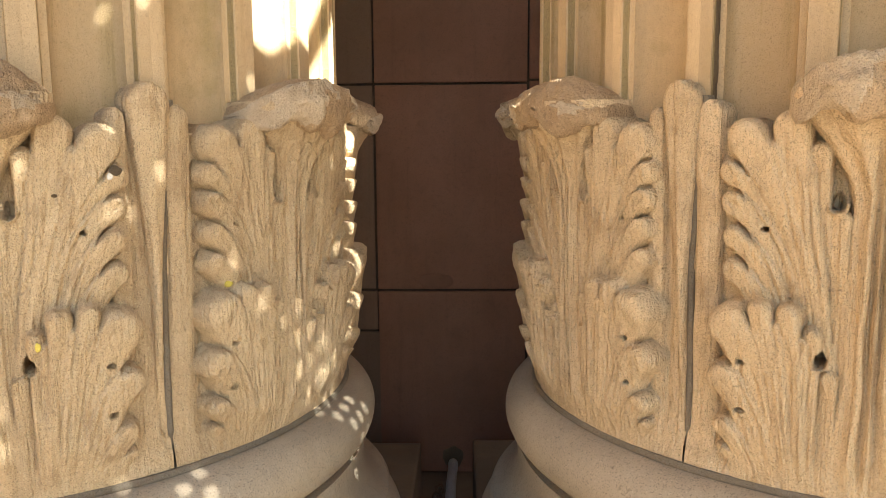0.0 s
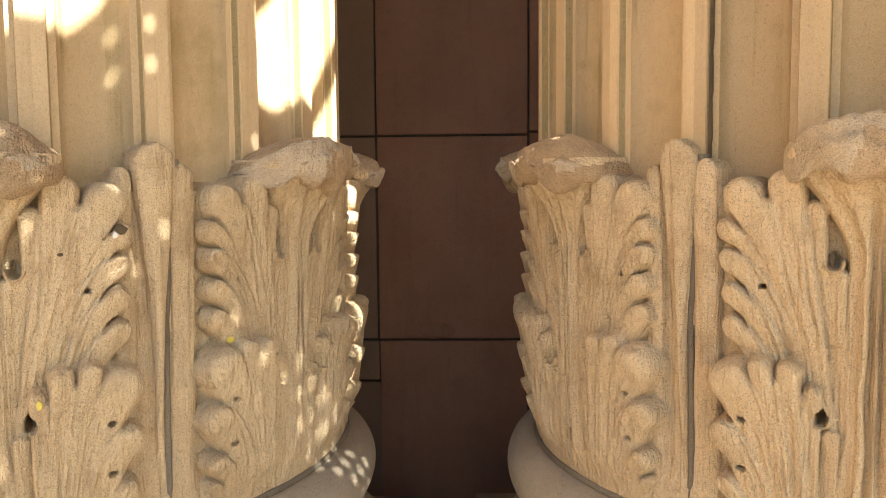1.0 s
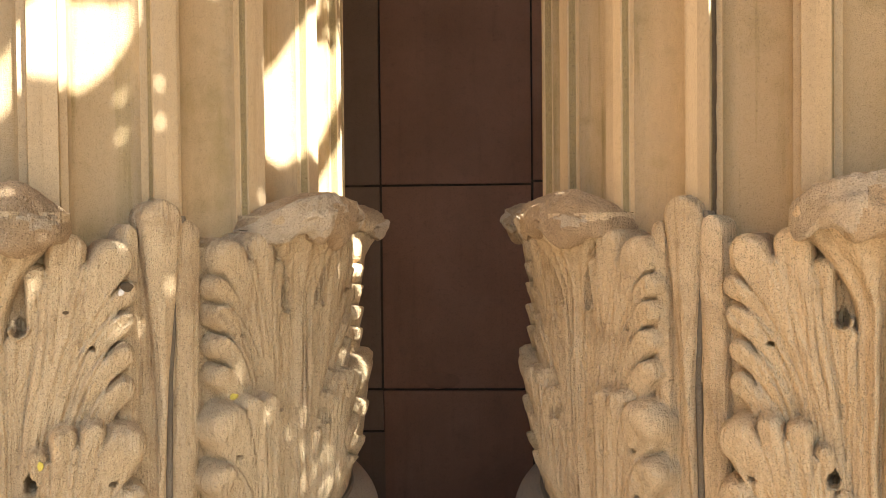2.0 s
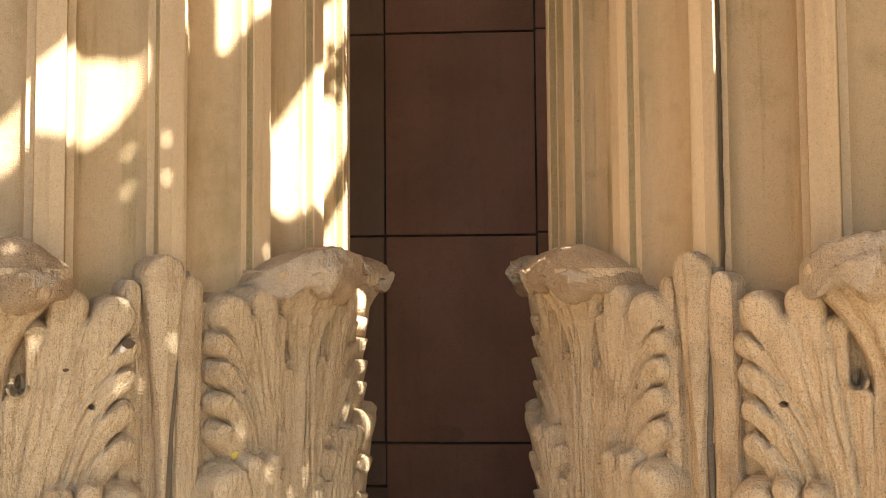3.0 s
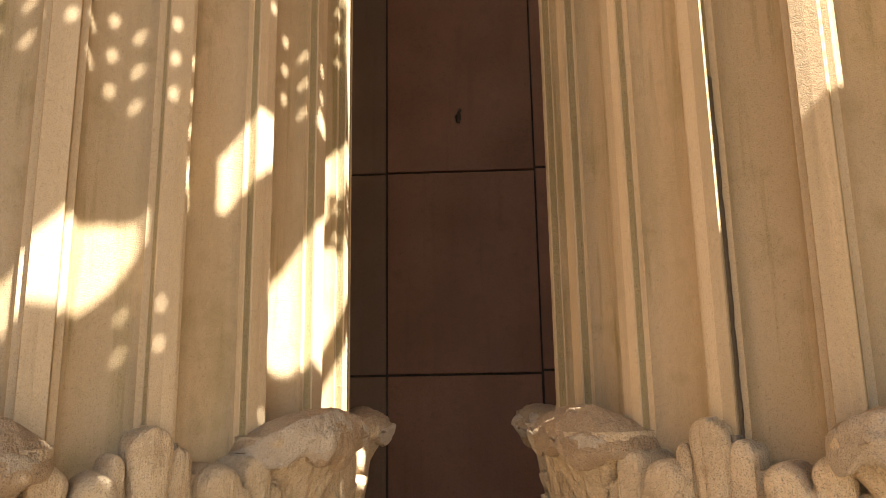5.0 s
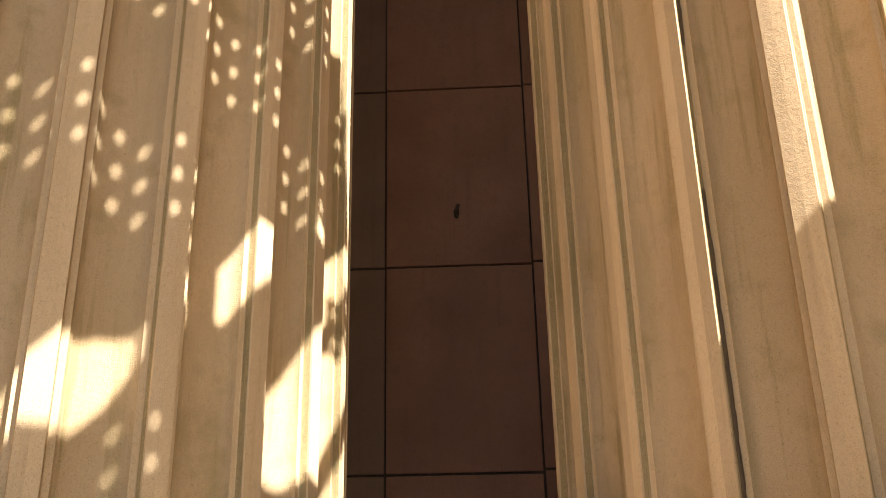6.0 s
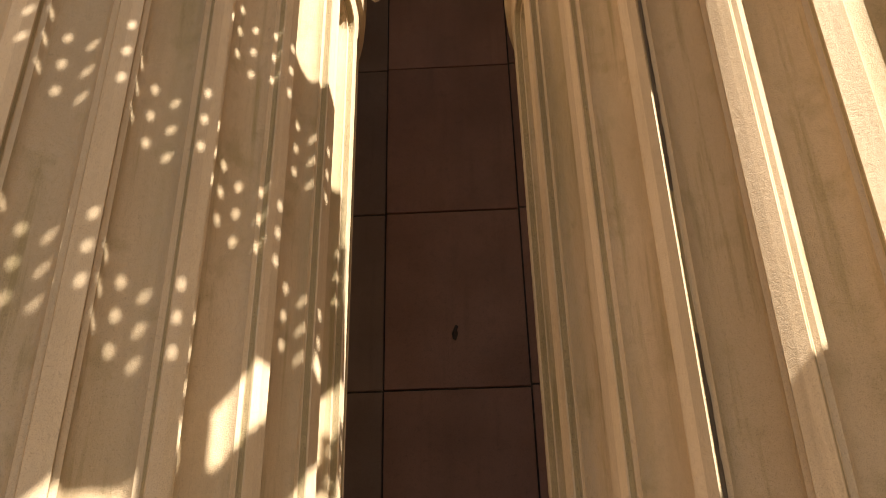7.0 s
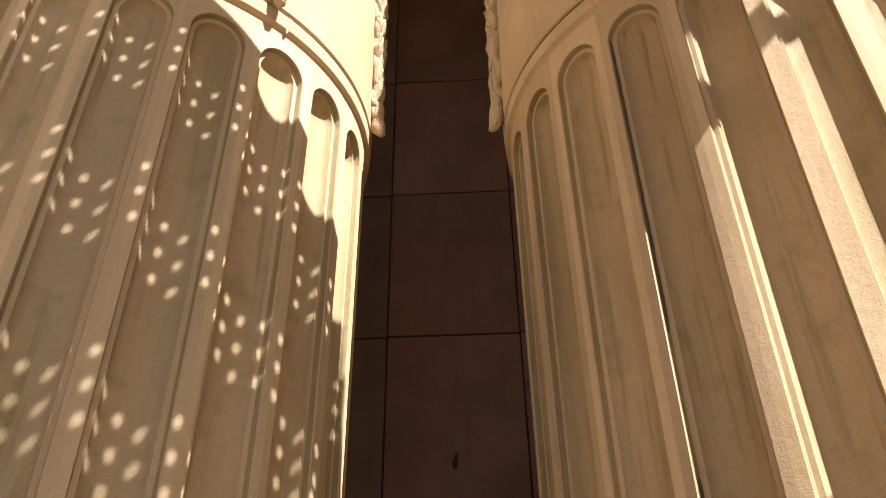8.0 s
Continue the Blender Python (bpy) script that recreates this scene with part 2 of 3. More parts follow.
def leaf_mesh(seed, na=291, nz=371):
    """One acanthus leaf, 45 degrees wide, as relief on the collar."""
    ang = np.linspace(-22.35, 22.35, na)
    zz = np.linspace(Z_COLLAR, Z_LEAF, nz)
    A, Z = np.meshgrid(ang, zz, indexing="ij")
    M = math.pi / 180 * 0.63
    wob = np.array([[noise.noise((a * 0.25, z * 12, 3.1 + seed)) for z in zz] for a in ang])
    wob2 = np.array([[noise.noise((a * 0.25, z * 12, 8.4 + seed)) for z in zz] for a in ang])
    grit = np.array([[noise.noise((a * 1.6, z * 55, seed)) for z in zz] for a in ang])
    X = np.abs(A) * M + wob * 0.0030
    Zw = Z + wob2 * 0.0045
    rel = 0.005 * np.clip((X - 18.9 * M) / 0.012, 0, 1) + 0.0045 * np.exp(-((X - 21.2 * M) / 0.0022) ** 2) * (Z < 1.6)
    outside = Z > np.where(np.abs(A) > 16.5, 1.635, np.where(np.abs(A) < 9.0, 1.650, 1.585))
    for lobes in (UPPER_LOBES, LOWER_LOBES):
        fields = []
        for at, zt, rt, lean, ar, zr, h in lobes:
            x1, x0 = at * M, ar * M
            sn, cs = math.sin(radians(lean)), math.cos(radians(lean))
            span = math.hypot(x1 - x0, zt - zr)
            reach = max(0.25 * span, min(0.62 * span, abs(x1 - x0) * 0.80 / max(0.1, abs(sn))))
            cx, cz = x1 - reach * sn, zt - reach * cs
            best = np.full_like(X, 9.0); bd = np.zeros_like(X); bt = np.zeros_like(X)
            for i in range(57):
                t = i / 56
                px = (1 - t) ** 2 * x0 + 2 * t * (1 - t) * cx + t * t * x1
                pz = (1 - t) ** 2 * zr + 2 * t * (1 - t) * cz + t * t * zt
                tx = 2 * (1 - t) * (cx - x0) + 2 * t * (x1 - cx); tz = 2 * (1 - t) * (cz - zr) + 2 * t * (zt - cz)
                ln = math.hypot(tx, tz)
                rad = rt * (0.86 + 0.14 * t)
                dx, dz = X - px, Zw - pz
                d = np.hypot(dx, dz) / rad
                sel = d < best
                best = np.where(sel, d, best)
                bd = np.where(sel, (dx * tz - dz * tx) / ln / rad, bd)
                bt = np.where(sel, t, bt)
            fields.append((best, bd, bt, h))
        tier = np.zeros_like(X)
        for best, bd, bt, h in fields:
            lift = h * (0.60 + 0.40 * bt ** 1.6) - 0.0065 * bd
            free = np.clip((bt - 0.55) / 0.35, 0, 1)
            pillow = np.sqrt(np.clip(1 - np.clip(best, 0, 1) ** 5.5, 0, 1))
            edge = 0.86 - 0.66 * free
            lines = -0.0034 * (0.5 + 0.5 * np.cos(bd * 4.4 * math.pi + 0.6)) ** 3 * np.clip(1.25 - bt * 1.10, 0.12, 1)
            tier = np.maximum(tier, np.where(best < 1, lift * (edge + (1 - edge) * pillow) + lines, 0))
            outside &= ~(best < 1)
        pairs = ((0, 3, 0.86), (3, 4, 0.80), (4, 5, 0.68), (5, 6, 0.68), (0, 1, 0.93), (1, 2, 0.90)) if lobes is UPPER_LOBES else ((0, 4, 0.72), (4, 5, 0.66), (5, 6, 0.70), (0, 1, 0.93), (1, 2, 0.93), (2, 3, 0.93))
        for a, b, start in pairs:
            (d1, _, t1, _), (d2, _, t2, _) = fields[a], fields[b]
            both = (d1 < 1.7) & (d2 < 1.7)
            near = np.clip((np.minimum(t1, t2) - start) / 0.14, 0, 1)
            crease = np.exp(-((d1 - d2) / (0.19 if start < 0.88 else 0.13)) ** 2) * both
            tier = tier * (1 - (0.97 if start < 0.88 else 0.35) * crease * near) - (0.0042 if start < 0.88 else 0.0028) * crease * (1 - near) * (tier > 0.012)
        rel = np.maximum(rel, tier)
    for ac, z0, z1, wa, h in ((9.2, 1.13, 1.30, 4.6, 0.026), (5.0, 1.13, 1.34, 2.6, 0.027)):
        w = wa * M * np.clip((Z - z0 + 0.16) / (z1 - z0 + 0.16), 0.3, 1)
        k = np.clip(1 - np.abs(X - ac * M) / w, 0, 1) * (Z < z1)
        rib = 0.0022 * np.cos((X - ac * M) / w * 5 * math.pi)
        rel = np.maximum(rel, np.where(k > 0, (h * np.clip(k * 3, 0, 1) + rib) * np.clip((z1 - Z) / 0.05, 0, 1), 0))
    ws = (3.3 + 6.9 * np.clip((Z - 1.54) / 0.12, 0, 1) ** 1.7 + 2.0 * np.clip((1.30 - Z) / 0.17, 0, 1)) * M
    k = np.clip(1 - (X / ws) ** 2, 0, 1)
    stalk = 0.014 + 0.026 * np.sqrt(k) + 0.0038 * np.cos(X / ws * 4.6 * math.pi) - 0.012 * np.exp(-((X - 0.5 * M) / 0.0045) ** 2) * (Z < 1.62) + 0.058 * np.clip((Z - 1.53) / 0.14, 0, 1) ** 1.8 * k ** 0.35
    on_stalk = (X < ws) & (Z < 1.682)
    rel = np.where(on_stalk, np.maximum(rel, stalk), rel)
    outside &= ~on_stalk
    for ac, zt, rt, h in ((-20.1, 1.670, 0.0200, 0.020), (17.0, 1.664, 0.015, 0.018)):
        d = np.hypot(A * M - ac * M + wob * 0.002, np.clip(Zw - zt + rt, 0, 9) * 0.8) / rt
        f = np.where((d < 1), (h * (0.45 + 0.55 * np.sqrt(np.clip(1 - d * d, 0, 1))) + 0.0007 * np.cos((A - ac) * M / rt * 2 * math.pi)) * np.clip((Z - 0.95) / 0.45, 0, 1), 0)
        rel = np.maximum(rel, f)
        outside &= ~((d < 1))
    for ae, ze, re, rim in EYES:
        d = np.hypot(X - ae * M, np.where(Zw > ze, (Zw - ze) * 0.45, Zw - ze)) / re
        rel = np.where(d < 1, -0.016 + 0.022 * np.clip(d, 0, 1) ** 4, np.where((d < rim) & (Zw < ze + 0.003), np.maximum(rel, 0.040 * np.sqrt(np.clip(1 - ((d - 1.3) / 0.5) ** 2, 0, 1))), rel))
    for ae, ze, re in DRILLED:
        d = np.hypot((X - ae * M) * 0.7, Zw - ze) / re
        rel = np.where(d < 1, np.minimum(rel, -0.004), rel)
    foot = np.clip((Z - Z_COLLAR) / 0.075, 0, 1)
    foot = 0.06 + 0.94 * foot * foot * (3 - 2 * foot)
    rel = np.where(rel > -0.012, 0.020 + (rel - 0.020) * foot, rel)
    back = 0.594 + 0.018 * ((Z - Z_COLLAR) / 0.57) ** 2
    R = np.where(outside, 0.55, back + rel + grit * 0.0011 + wob * 0.0015)
    rad = np.radians(A)
    verts = np.stack([R * np.cos(rad), R * np.sin(rad), Z], axis=-1).reshape(-1, 3).tolist()
    faces = []
    for i in range(na - 1):
        for j in range(nz - 1):
            if not (outside[i, j] and outside[i + 1, j] and outside[i + 1, j + 1] and outside[i, j + 1]):
                a = i * nz + j
                faces.append((a, a + nz, a + nz + 1, a + 1))
    return mesh_of("acanthus_leaf", verts, faces, LEAF)


def tongue_edge(z):
    """Centre and half width of the tongue over a joint, in metres across it."""
    t = min(1.0, max(0.0, (z - 1.40) / 0.27))
    w = 0.007 + 0.024 * t ** 1.15
    if z > 1.672:
        w = 0.031 * math.sqrt(max(0.0, 1 - ((z - 1.672) / 0.031) ** 2))
    return -0.0125 - 0.003 * t, w


def tongue_mesh():
    """The round-headed tongue that rises beside and over the joint between two leaves."""
    na, nz = 47, 131
    verts, faces, inside = [], [], []
    for i in range(na):
        x = -0.050 + 0.070 * i / (na - 1)
        for j in range(nz):
            z = 1.20 + 0.51 * j / (nz - 1)
            c, w = tongue_edge(z)
            k = 1 - ((x - c) / w) ** 2 if w > 1e-6 else -1
            inside.append(k > 0)
            r = 0.600 + 0.026 * max(0.0, (z - 1.25) / 0.45) + (0.014 * math.sqrt(k) * min(1.0, (z - 1.20) / 0.2) + 0.0006 * math.cos((x - c) * 330)) if k > 0 else 0.580
            r += 0.0015 * noise.noise((x * 60, z * 60, 2.0))
            a = x / 0.63
            verts.append((r * math.cos(a), r * math.sin(a), z))
    for i in range(na - 1):
        for j in range(nz - 1):
            q = (i * nz + j, (i + 1) * nz + j, (i + 1) * nz + j + 1, i * nz + j + 1)
            if any(inside[v] for v in q):
                faces.append(q)
    return mesh_of("tongue", verts, faces, LEAF)


def joint_mesh():
    """The mortar between two leaves: straight below, bending round the tongue above."""
    verts, faces, n = [], [], 60
    for i in range(n + 1):
        z = 1.135 + 0.545 * i / n
        c, w = tongue_edge(z)
        x = max(0.0, c + w + 0.003) if z > 1.45 else 0.0
        r = 0.603 + 0.020 * max(0.0, (z - 1.25) / 0.45) + 0.002 * noise.noise((z * 30, 1, 0))
        hw = 0.0046 + 0.0022 * noise.noise((z * 22, 5, 0))
        for dx, dr in ((-hw, -0.02), (-hw, -0.001), (0, 0.001), (hw, -0.001), (hw, -0.02)):
            a = (x + dx) / 0.61
            verts.append(((r + dr) * math.cos(a), (r + dr) * math.sin(a), z))
    for i in range(n):
        for k in range(4):
            faces.append((i * 5 + k, i * 5 + k + 1, i * 5 + k + 6, i * 5 + k + 5))
    return mesh_of("vertical_mortar", verts, faces, MORTAR)


def spline(points, n):
    """A closed smooth curve through points."""
    out, k = [], len(points)
    for i in range(k):
        p0, p1, p2, p3 = (Vector(points[(i + d) % k]) for d in (-1, 0, 1, 2))
        for q in range(n):
            t = q / n
            out.append(0.5 * (2 * p1 + (p2 - p0) * t + (2 * p0 - 5 * p1 + 4 * p2 - p3) * t * t + (3 * p1 - p0 - 3 * p2 + p3) * t ** 3))
    return out


def tip_mesh(seed):
    """The rolled-over tip of a leaf: a thick hood that leans out, turns over and ends in worn lobes."""
    sect = spline([(0.590, 1.690), (0.628, 1.714), (0.668, 1.723), (0.704, 1.708), (0.722, 1.678), (0.716, 1.648), (0.698, 1.640), (0.682, 1.652), (0.664, 1.645), (0.640, 1.630), (0.600, 1.630)], 5)
    nu, m = 96, len(sect)
    verts, faces, crust = [], [], []
    for i in range(nu + 1):
        u = -1 + 2 * i / nu
        e = max(0.0, 1 - abs(u) ** 2.2) ** 0.44
        for r, z in sect:
            lip = max(0.0, (r - 0.66) / 0.08)
            out = 0.575 + (r - 0.575) * e ** 0.7 - 0.008 * lip * (0.5 + noise.noise((u * 2.6 + seed * 5, 2.5, 0)))
            zz = 1.664 + (z - 1.664) * e - 0.008 * abs(u) ** 3
            if z < 1.665 and r > 0.68:
                zz += 0.016 * noise.noise((u * 3.2 + seed * 3, 0.5, 0)) + 0.004 * math.cos(u * 4 * math.pi + seed)
            p = Vector((r, u * 0.11, z)) * 5.5
            k = noise.noise(p * 2.3 + Vector((seed, 0, 0))) * 0.010 + noise.noise(p * 6 + Vector((0, seed, 0))) * 0.008 + abs(noise.noise(p * 15)) * -0.004
            cover = noise.noise(p * 1.3 + Vector((3.1, seed * 2.0, 0))) + 0.35 * noise.noise(p * 5 + Vector((seed, 1.7, 0))) + 0.75 * max(0.0, lip - 0.25) * (z > 1.635) - 0.20 - 0.6 * max(0.0, abs(u) - 0.6)
            shell = min(1.0, max(0.0, cover / 0.035))
            crust.append(shell > 0.5)
            k += 0.0060 * shell + 0.003 * noise.noise(p * 24) + (0.005 * noise.noise(p * 12) if shell else 0.0)
            k *= min(1.0, 1.3 * e)
            a = u * radians(10.6)
            verts.append(((out + k) * math.cos(a), (out + k) * math.sin(a), zz + k * 0.7))
    for i in range(nu):
        for j in range(m):
            q = (j + 1) % m
            faces.append((i * m + j, i * m + q, (i + 1) * m + q, (i + 1) * m + j))
    me = mesh_of("leaf_tip", verts, faces, TIP)
    me.materials.append(CRUST)
    me.polygons.foreach_set("material_index", [int(all(crust[v] for v in f)) for f in faces])
    bm = bmesh.new(); bm.from_mesh(me)
    bmesh.ops.recalc_face_normals(bm, faces=bm.faces)
    bm.to_mesh(me); bm.free()
    return me


BASE_PROFILES = {
    "upper_torus": [(0.55, 1.121), (0.62, 1.121)] + arc_points(0.612, 1.058, 0.063, 78, -80, 18) + [(0.625, 0.992), (0.55, 0.992)],
    "scotia": [(0.55, 0.991), (0.648, 0.990), (0.650, 0.970)] + [(0.640 + 0.062 * (1 - math.cos(radians(90 * i / 12))), 0.965 - 0.095 * math.sin(radians(90 * i / 12))) for i in range(13)] + [(0.708, 0.862), (0.708, 0.852), (0.55, 0.851)],
    "lower_torus": [(0.55, 0.850), (0.66, 0.850)] + arc_points(0.665, 0.776, 0.072, 88, -88, 18) + [(0.66, 0.703), (0.55, 0.703)],
}


def pendant_mesh(seed):
    """A carved drop of overlapping husks on the upper drum."""
    bm = bmesh.new()
    rnd = random.Random(seed)
    for row in range(24):
        z = 3.356 + row * 0.026
        n = 1 if row < 2 else 2 + row // 3
        for i in range(n):
            y = (i - (n - 1) / 2) * 0.021 + rnd.uniform(-0.003, 0.003)
            r = rnd.uniform(0.0125, 0.0175) if row else 0.022
            got = bmesh.ops.create_icosphere(bm, subdivisions=2, radius=1)
            for v in got["verts"]:
                v.co.y *= 1 - 0.45 * v.co.z
                v.co.x += 0.35 * v.co.z ** 2 - 0.18 * math.cos(v.co.y * 7)
            m = Matrix.Translation((0.637 + rnd.uniform(-0.004, 0.010) - abs(y) * 0.12, y, z + abs(y) * 0.35)) @ Euler((-y * 9 + rnd.uniform(-0.25, 0.25), rnd.uniform(-0.2, 0.35), 0)).to_matrix().to_4x4() @ Matrix.Diagonal((r * 0.95, r * 0.68, r * 2.5, 1))
            bmesh.ops.transform(bm, matrix=m, verts=got["verts"])
            for v in got["verts"]:
                v.co += Vector((1, 0, 0)) * 0.004 * noise.noise(v.co * 110)
    me = bpy.data.meshes.new("carved_pendant")
    bm.to_mesh(me); bm.free()
    me.materials.append(LEAF)
    me.polygons.foreach_set("use_smooth", [True] * len(me.polygons))
    return me


def turn(deg):
    return Matrix.Rotation(radians(deg), 4, "Z")


def build_column():
    """Built with a joint of its collar at 0 degrees."""
    col = thing("column", "tall cream cast-stone fluted column with an acanthus collar", "column", Matrix(), group="paired columns")
    piece("plinth", box_mesh("plinth", -0.73, 0.73, -0.73, 0.73, 0.49, 0.70, PLINTH, 0.008), col, turn(45.2), "square dark grey-brown stone plinth block")
    for name, prof in BASE_PROFILES.items():
        piece(name, lathe(name, prof, BASE, wobble=0.0012), col, label="smooth grey-beige base moulding")
    piece("mortar_bed", lathe("mortar_bed", [(0.55, 1.119), (0.617, 1.119), (0.6195, 1.125), (0.617, 1.132), (0.55, 1.132)], MORTAR, wobble=0.003), col, label="rough grey mortar joint")
    core = [(0.54, 1.13), (0.553, 1.13), (0.553, Z_FLUTE), (0.54, Z_FLUTE)]
    piece("core", lathe("core", core, SHAFT, 96), col)
    flute = flute_mesh()
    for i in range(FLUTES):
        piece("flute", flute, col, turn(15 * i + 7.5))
    leaves = [leaf_mesh(1.7), leaf_mesh(5.2)]
    back_leaf = leaf_mesh(1.7, 91, 121)
    tongue = tongue_mesh()
    tips = [tip_mesh(s) for s in (1.3, 4.7, 8.2)]
    strip = joint_mesh()
    for i in range(8):
        lf = piece("acanthus_leaf", leaves[i % 2] if i in (0, 1, 6, 7) else back_leaf, col, turn(22.5 + 45 * i), "two-tier carved acanthus leaf in cream stone")
        piece("leaf_tip", tips[i % 3], lf, label="rolled-over weathered leaf tip with grey mortar repairs")
        piece("tongue", tongue, col, turn(45 * i), "round-headed carved tongue over the joint")
        piece("vertical_mortar", strip, col, turn(45 * i), "narrow grey mortar joint between leaves")
    band = [(0.57, Z_BAND - 0.004), (R_SHAFT, Z_BAND - 0.003), (0.6105, Z_BAND), (0.614, Z_BAND + 0.004), (0.622, Z_BAND + 0.008), (0.623, Z_BAND + 0.011), (0.624, 3.322), (0.622, 3.326), (0.56, 3.327)]
    piece("necking_band", lathe("necking_band", band, SHAFT), col, label="plain raised ring above the flutes")
    piece("mortar_bed", lathe("mortar_bed", [(0.55, 3.325), (0.616, 3.325), (0.616, 3.3365), (0.55, 3.3365)], GAP, wobble=0.004), col)
    drum = [(0.55, 3.335), (0.622, 3.335), (0.626, 3.338), (0.630, 3.6), (0.636, 4.0), (0.64, 4.35), (0.64, 5.2), (0.55, 5.2)]
    piece("upper_drum", lathe("upper_drum", drum, SHAFT), col, label="plain upper drum that carries carved pendants")
    pend = [pendant_mesh(s) for s in (1, 2)]
    for i in range(8):
        piece("carved_pendant", pend[i % 2], col, turn(2 + 45 * i), "carved drop of overlapping husks")
    return col


LEFT_AXIS, RIGHT_AXIS = (-0.621, 1.484), (1.009, 1.519)
column = build_column()
column.matrix_basis = pose(*LEFT_AXIS, 0, 0, 0, -45.2)
column_b = copy_thing(column, pose(*RIGHT_AXIS, 0, 0, 0, -134.4))

# ---- wall behind, floor, entablature ----
WALL_Y = 2.46
ground = tagged(new("ground", box_mesh("ground", -60, 60, -60, 60, -0.3, 0.0, GROUND, 0)), "dark paving around the portico", "ground", kind="structure")
step = tagged(new("step", box_mesh("step", -1.95, 2.35, 0.62, 3.0, 0.0, 0.49, PLINTH, 0.01)), "raised stone base under the columns", "step", kind="structure")
wall = tagged(new("wall_back", box_mesh("wall_back", -4, 5, WALL_Y + 0.012, WALL_Y + 0.5, 0.45, 6.0, WALLJOINT, 0)), "brown stone block wall with thin dark joints", "wall", kind="structure")
SEAMS = [0.49, 1.135] + [1.815 + 0.68 * k for k in range(6)]
XS = [-1.85, -1.15, -0.60, -0.05, 0.452, 1.0, 1.55, 2.25]
for q in range(len(SEAMS) - 1):
    for k in range(len(XS) - 1):
        g = 0.0034 if q > 1 else 0.0042
        lift = 0.010 if k >= 4 else 0.0
        proud = 0.0 if XS[k] == -0.05 else 0.006
        za, zb = SEAMS[q] + lift, SEAMS[q + 1] + lift
        for lo, hi in (((za, 0.995), (0.995, zb)) if q == 0 and k in (2, 4) else ((za, zb),)):
            wide = 0.006 if q == 0 and k == 2 else 0.0
            piece("wall_block", box_mesh("wall_block", XS[k] + g, XS[k + 1] - g + wide * (2 if hi < 1 else 1), WALL_Y + proud - wide, WALL_Y + 0.04, lo + g, hi - g, GREYWALL if k == 2 else WALL, 0.003), wall)

# ---- small things on the wall and between the plinths ----
def tube_mesh(name, points, radius, material, steps=14):
    """A round tube along points."""
    verts, faces = [], []
    pts = [Vector(p) for p in points]
    for i, p in enumerate(pts):
        d = (pts[min(i + 1, len(pts) - 1)] - pts[max(i - 1, 0)]).normalized()
        q = d.to_track_quat("Z", "Y")
        for k in range(steps):
            a = 2 * math.pi * k / steps
            verts.append(p + q @ Vector((radius * math.cos(a), radius * math.sin(a), 0)))
    for i in range(len(pts) - 1):
        for k in range(steps):
            k2 = (k + 1) % steps
            faces.append((i * steps + k, i * steps + k2, (i + 1) * steps + k2, (i + 1) * steps + k))
    faces.append(tuple(range(steps))[::-1]); faces.append(tuple(range((len(pts) - 1) * steps, len(pts) * steps)))
    return mesh_of(name, verts, faces, material)


def blot_mesh(name, rx, rz, depth, material, seed, steps=28):
    """A low uneven lump on a wall, its back at y = 0."""
    verts, faces = [(0, -depth, 0)], []
    for ring, (k, h) in enumerate(((0.5, 1.0), (0.85, 0.8), (1.0, 0.0))):
        for i in range(steps):
            a = 2 * math.pi * i / steps
            w = k * (1 + 0.22 * noise.noise((math.cos(a) * 1.7, math.sin(a) * 1.7, seed)))
            verts.append((rx * w * math.cos(a), -depth * h, rz * w * math.sin(a)))
    for i in range(steps):
        j = (i + 1) % steps
        faces.append((0, 1 + i, 1 + j))
        for r in range(2):
            faces.append((1 + r * steps + i, 1 + (r + 1) * steps + i, 1 + (r + 1) * steps + j, 1 + r * steps + j))
    return mesh_of(name, verts, faces, material)


pipe = thing("drain_pipe", "grey metal pipe coming out of the wall foot", "pipe", Matrix.Translation((0.203, WALL_Y, 0.55)))
piece("tube", tube_mesh("tube", [(0, 0.03, -0.02), (0, -0.05, -0.022), (-0.002, -0.09, -0.028), (-0.004, -0.13, -0.036), (-0.006, -0.5, -0.036), (-0.008, -1.2, -0.036)], 0.0165, METAL), pipe, label="dull grey metal tube")
piece("sleeve", blot_mesh("sleeve", 0.036, 0.036, 0.006, GAP, 3.0), pipe, label="dark rough hole round the pipe")
chain = thing("chain", "short rusty iron chain lying by the pipe", "chain", Matrix.Translation((0.158, 2.30, 0.496)))
ring_pts = [(0.011 * math.cos(2 * math.pi * i / 16), 0.016 * math.sin(2 * math.pi * i / 16), 0) for i in range(17)]
link = tube_mesh("link", ring_pts, 0.0032, RUST, 8)
for i in range(6):
    piece("link", link, chain, pose(0.006 * math.sin(i * 1.7), 0.03 - 0.024 * i, 0.006 * (i % 2), 75 * (i % 2), 10 * i, 15 * math.sin(i)))
hook = thing("wall_hook", "small black bent iron hook in the wall", "hook", Matrix.Translation((0.199, WALL_Y, 2.69)))
piece("shank", tube_mesh("shank", [(0.006, 0.01, 0.024), (0.005, -0.010, 0.022), (0.001, -0.016, 0.010), (-0.006, -0.014, -0.006), (-0.004, -0.012, -0.020), (0.004, -0.010, -0.022)], 0.006, WALLJOINT, 8), hook)
piece("plug", blot_mesh("plug", 0.010, 0.018, 0.003, WALLJOINT, 6.0), hook)
repair = tagged(new("mortar_patch", blot_mesh("mortar_patch", 0.062, 0.026, 0.003, WALL, 8.0)), "thin brown mortar repair over a wall joint", "mortar patch")
repair.matrix_basis = Matrix.Translation((0.148, WALL_Y - 0.0005, 1.165))
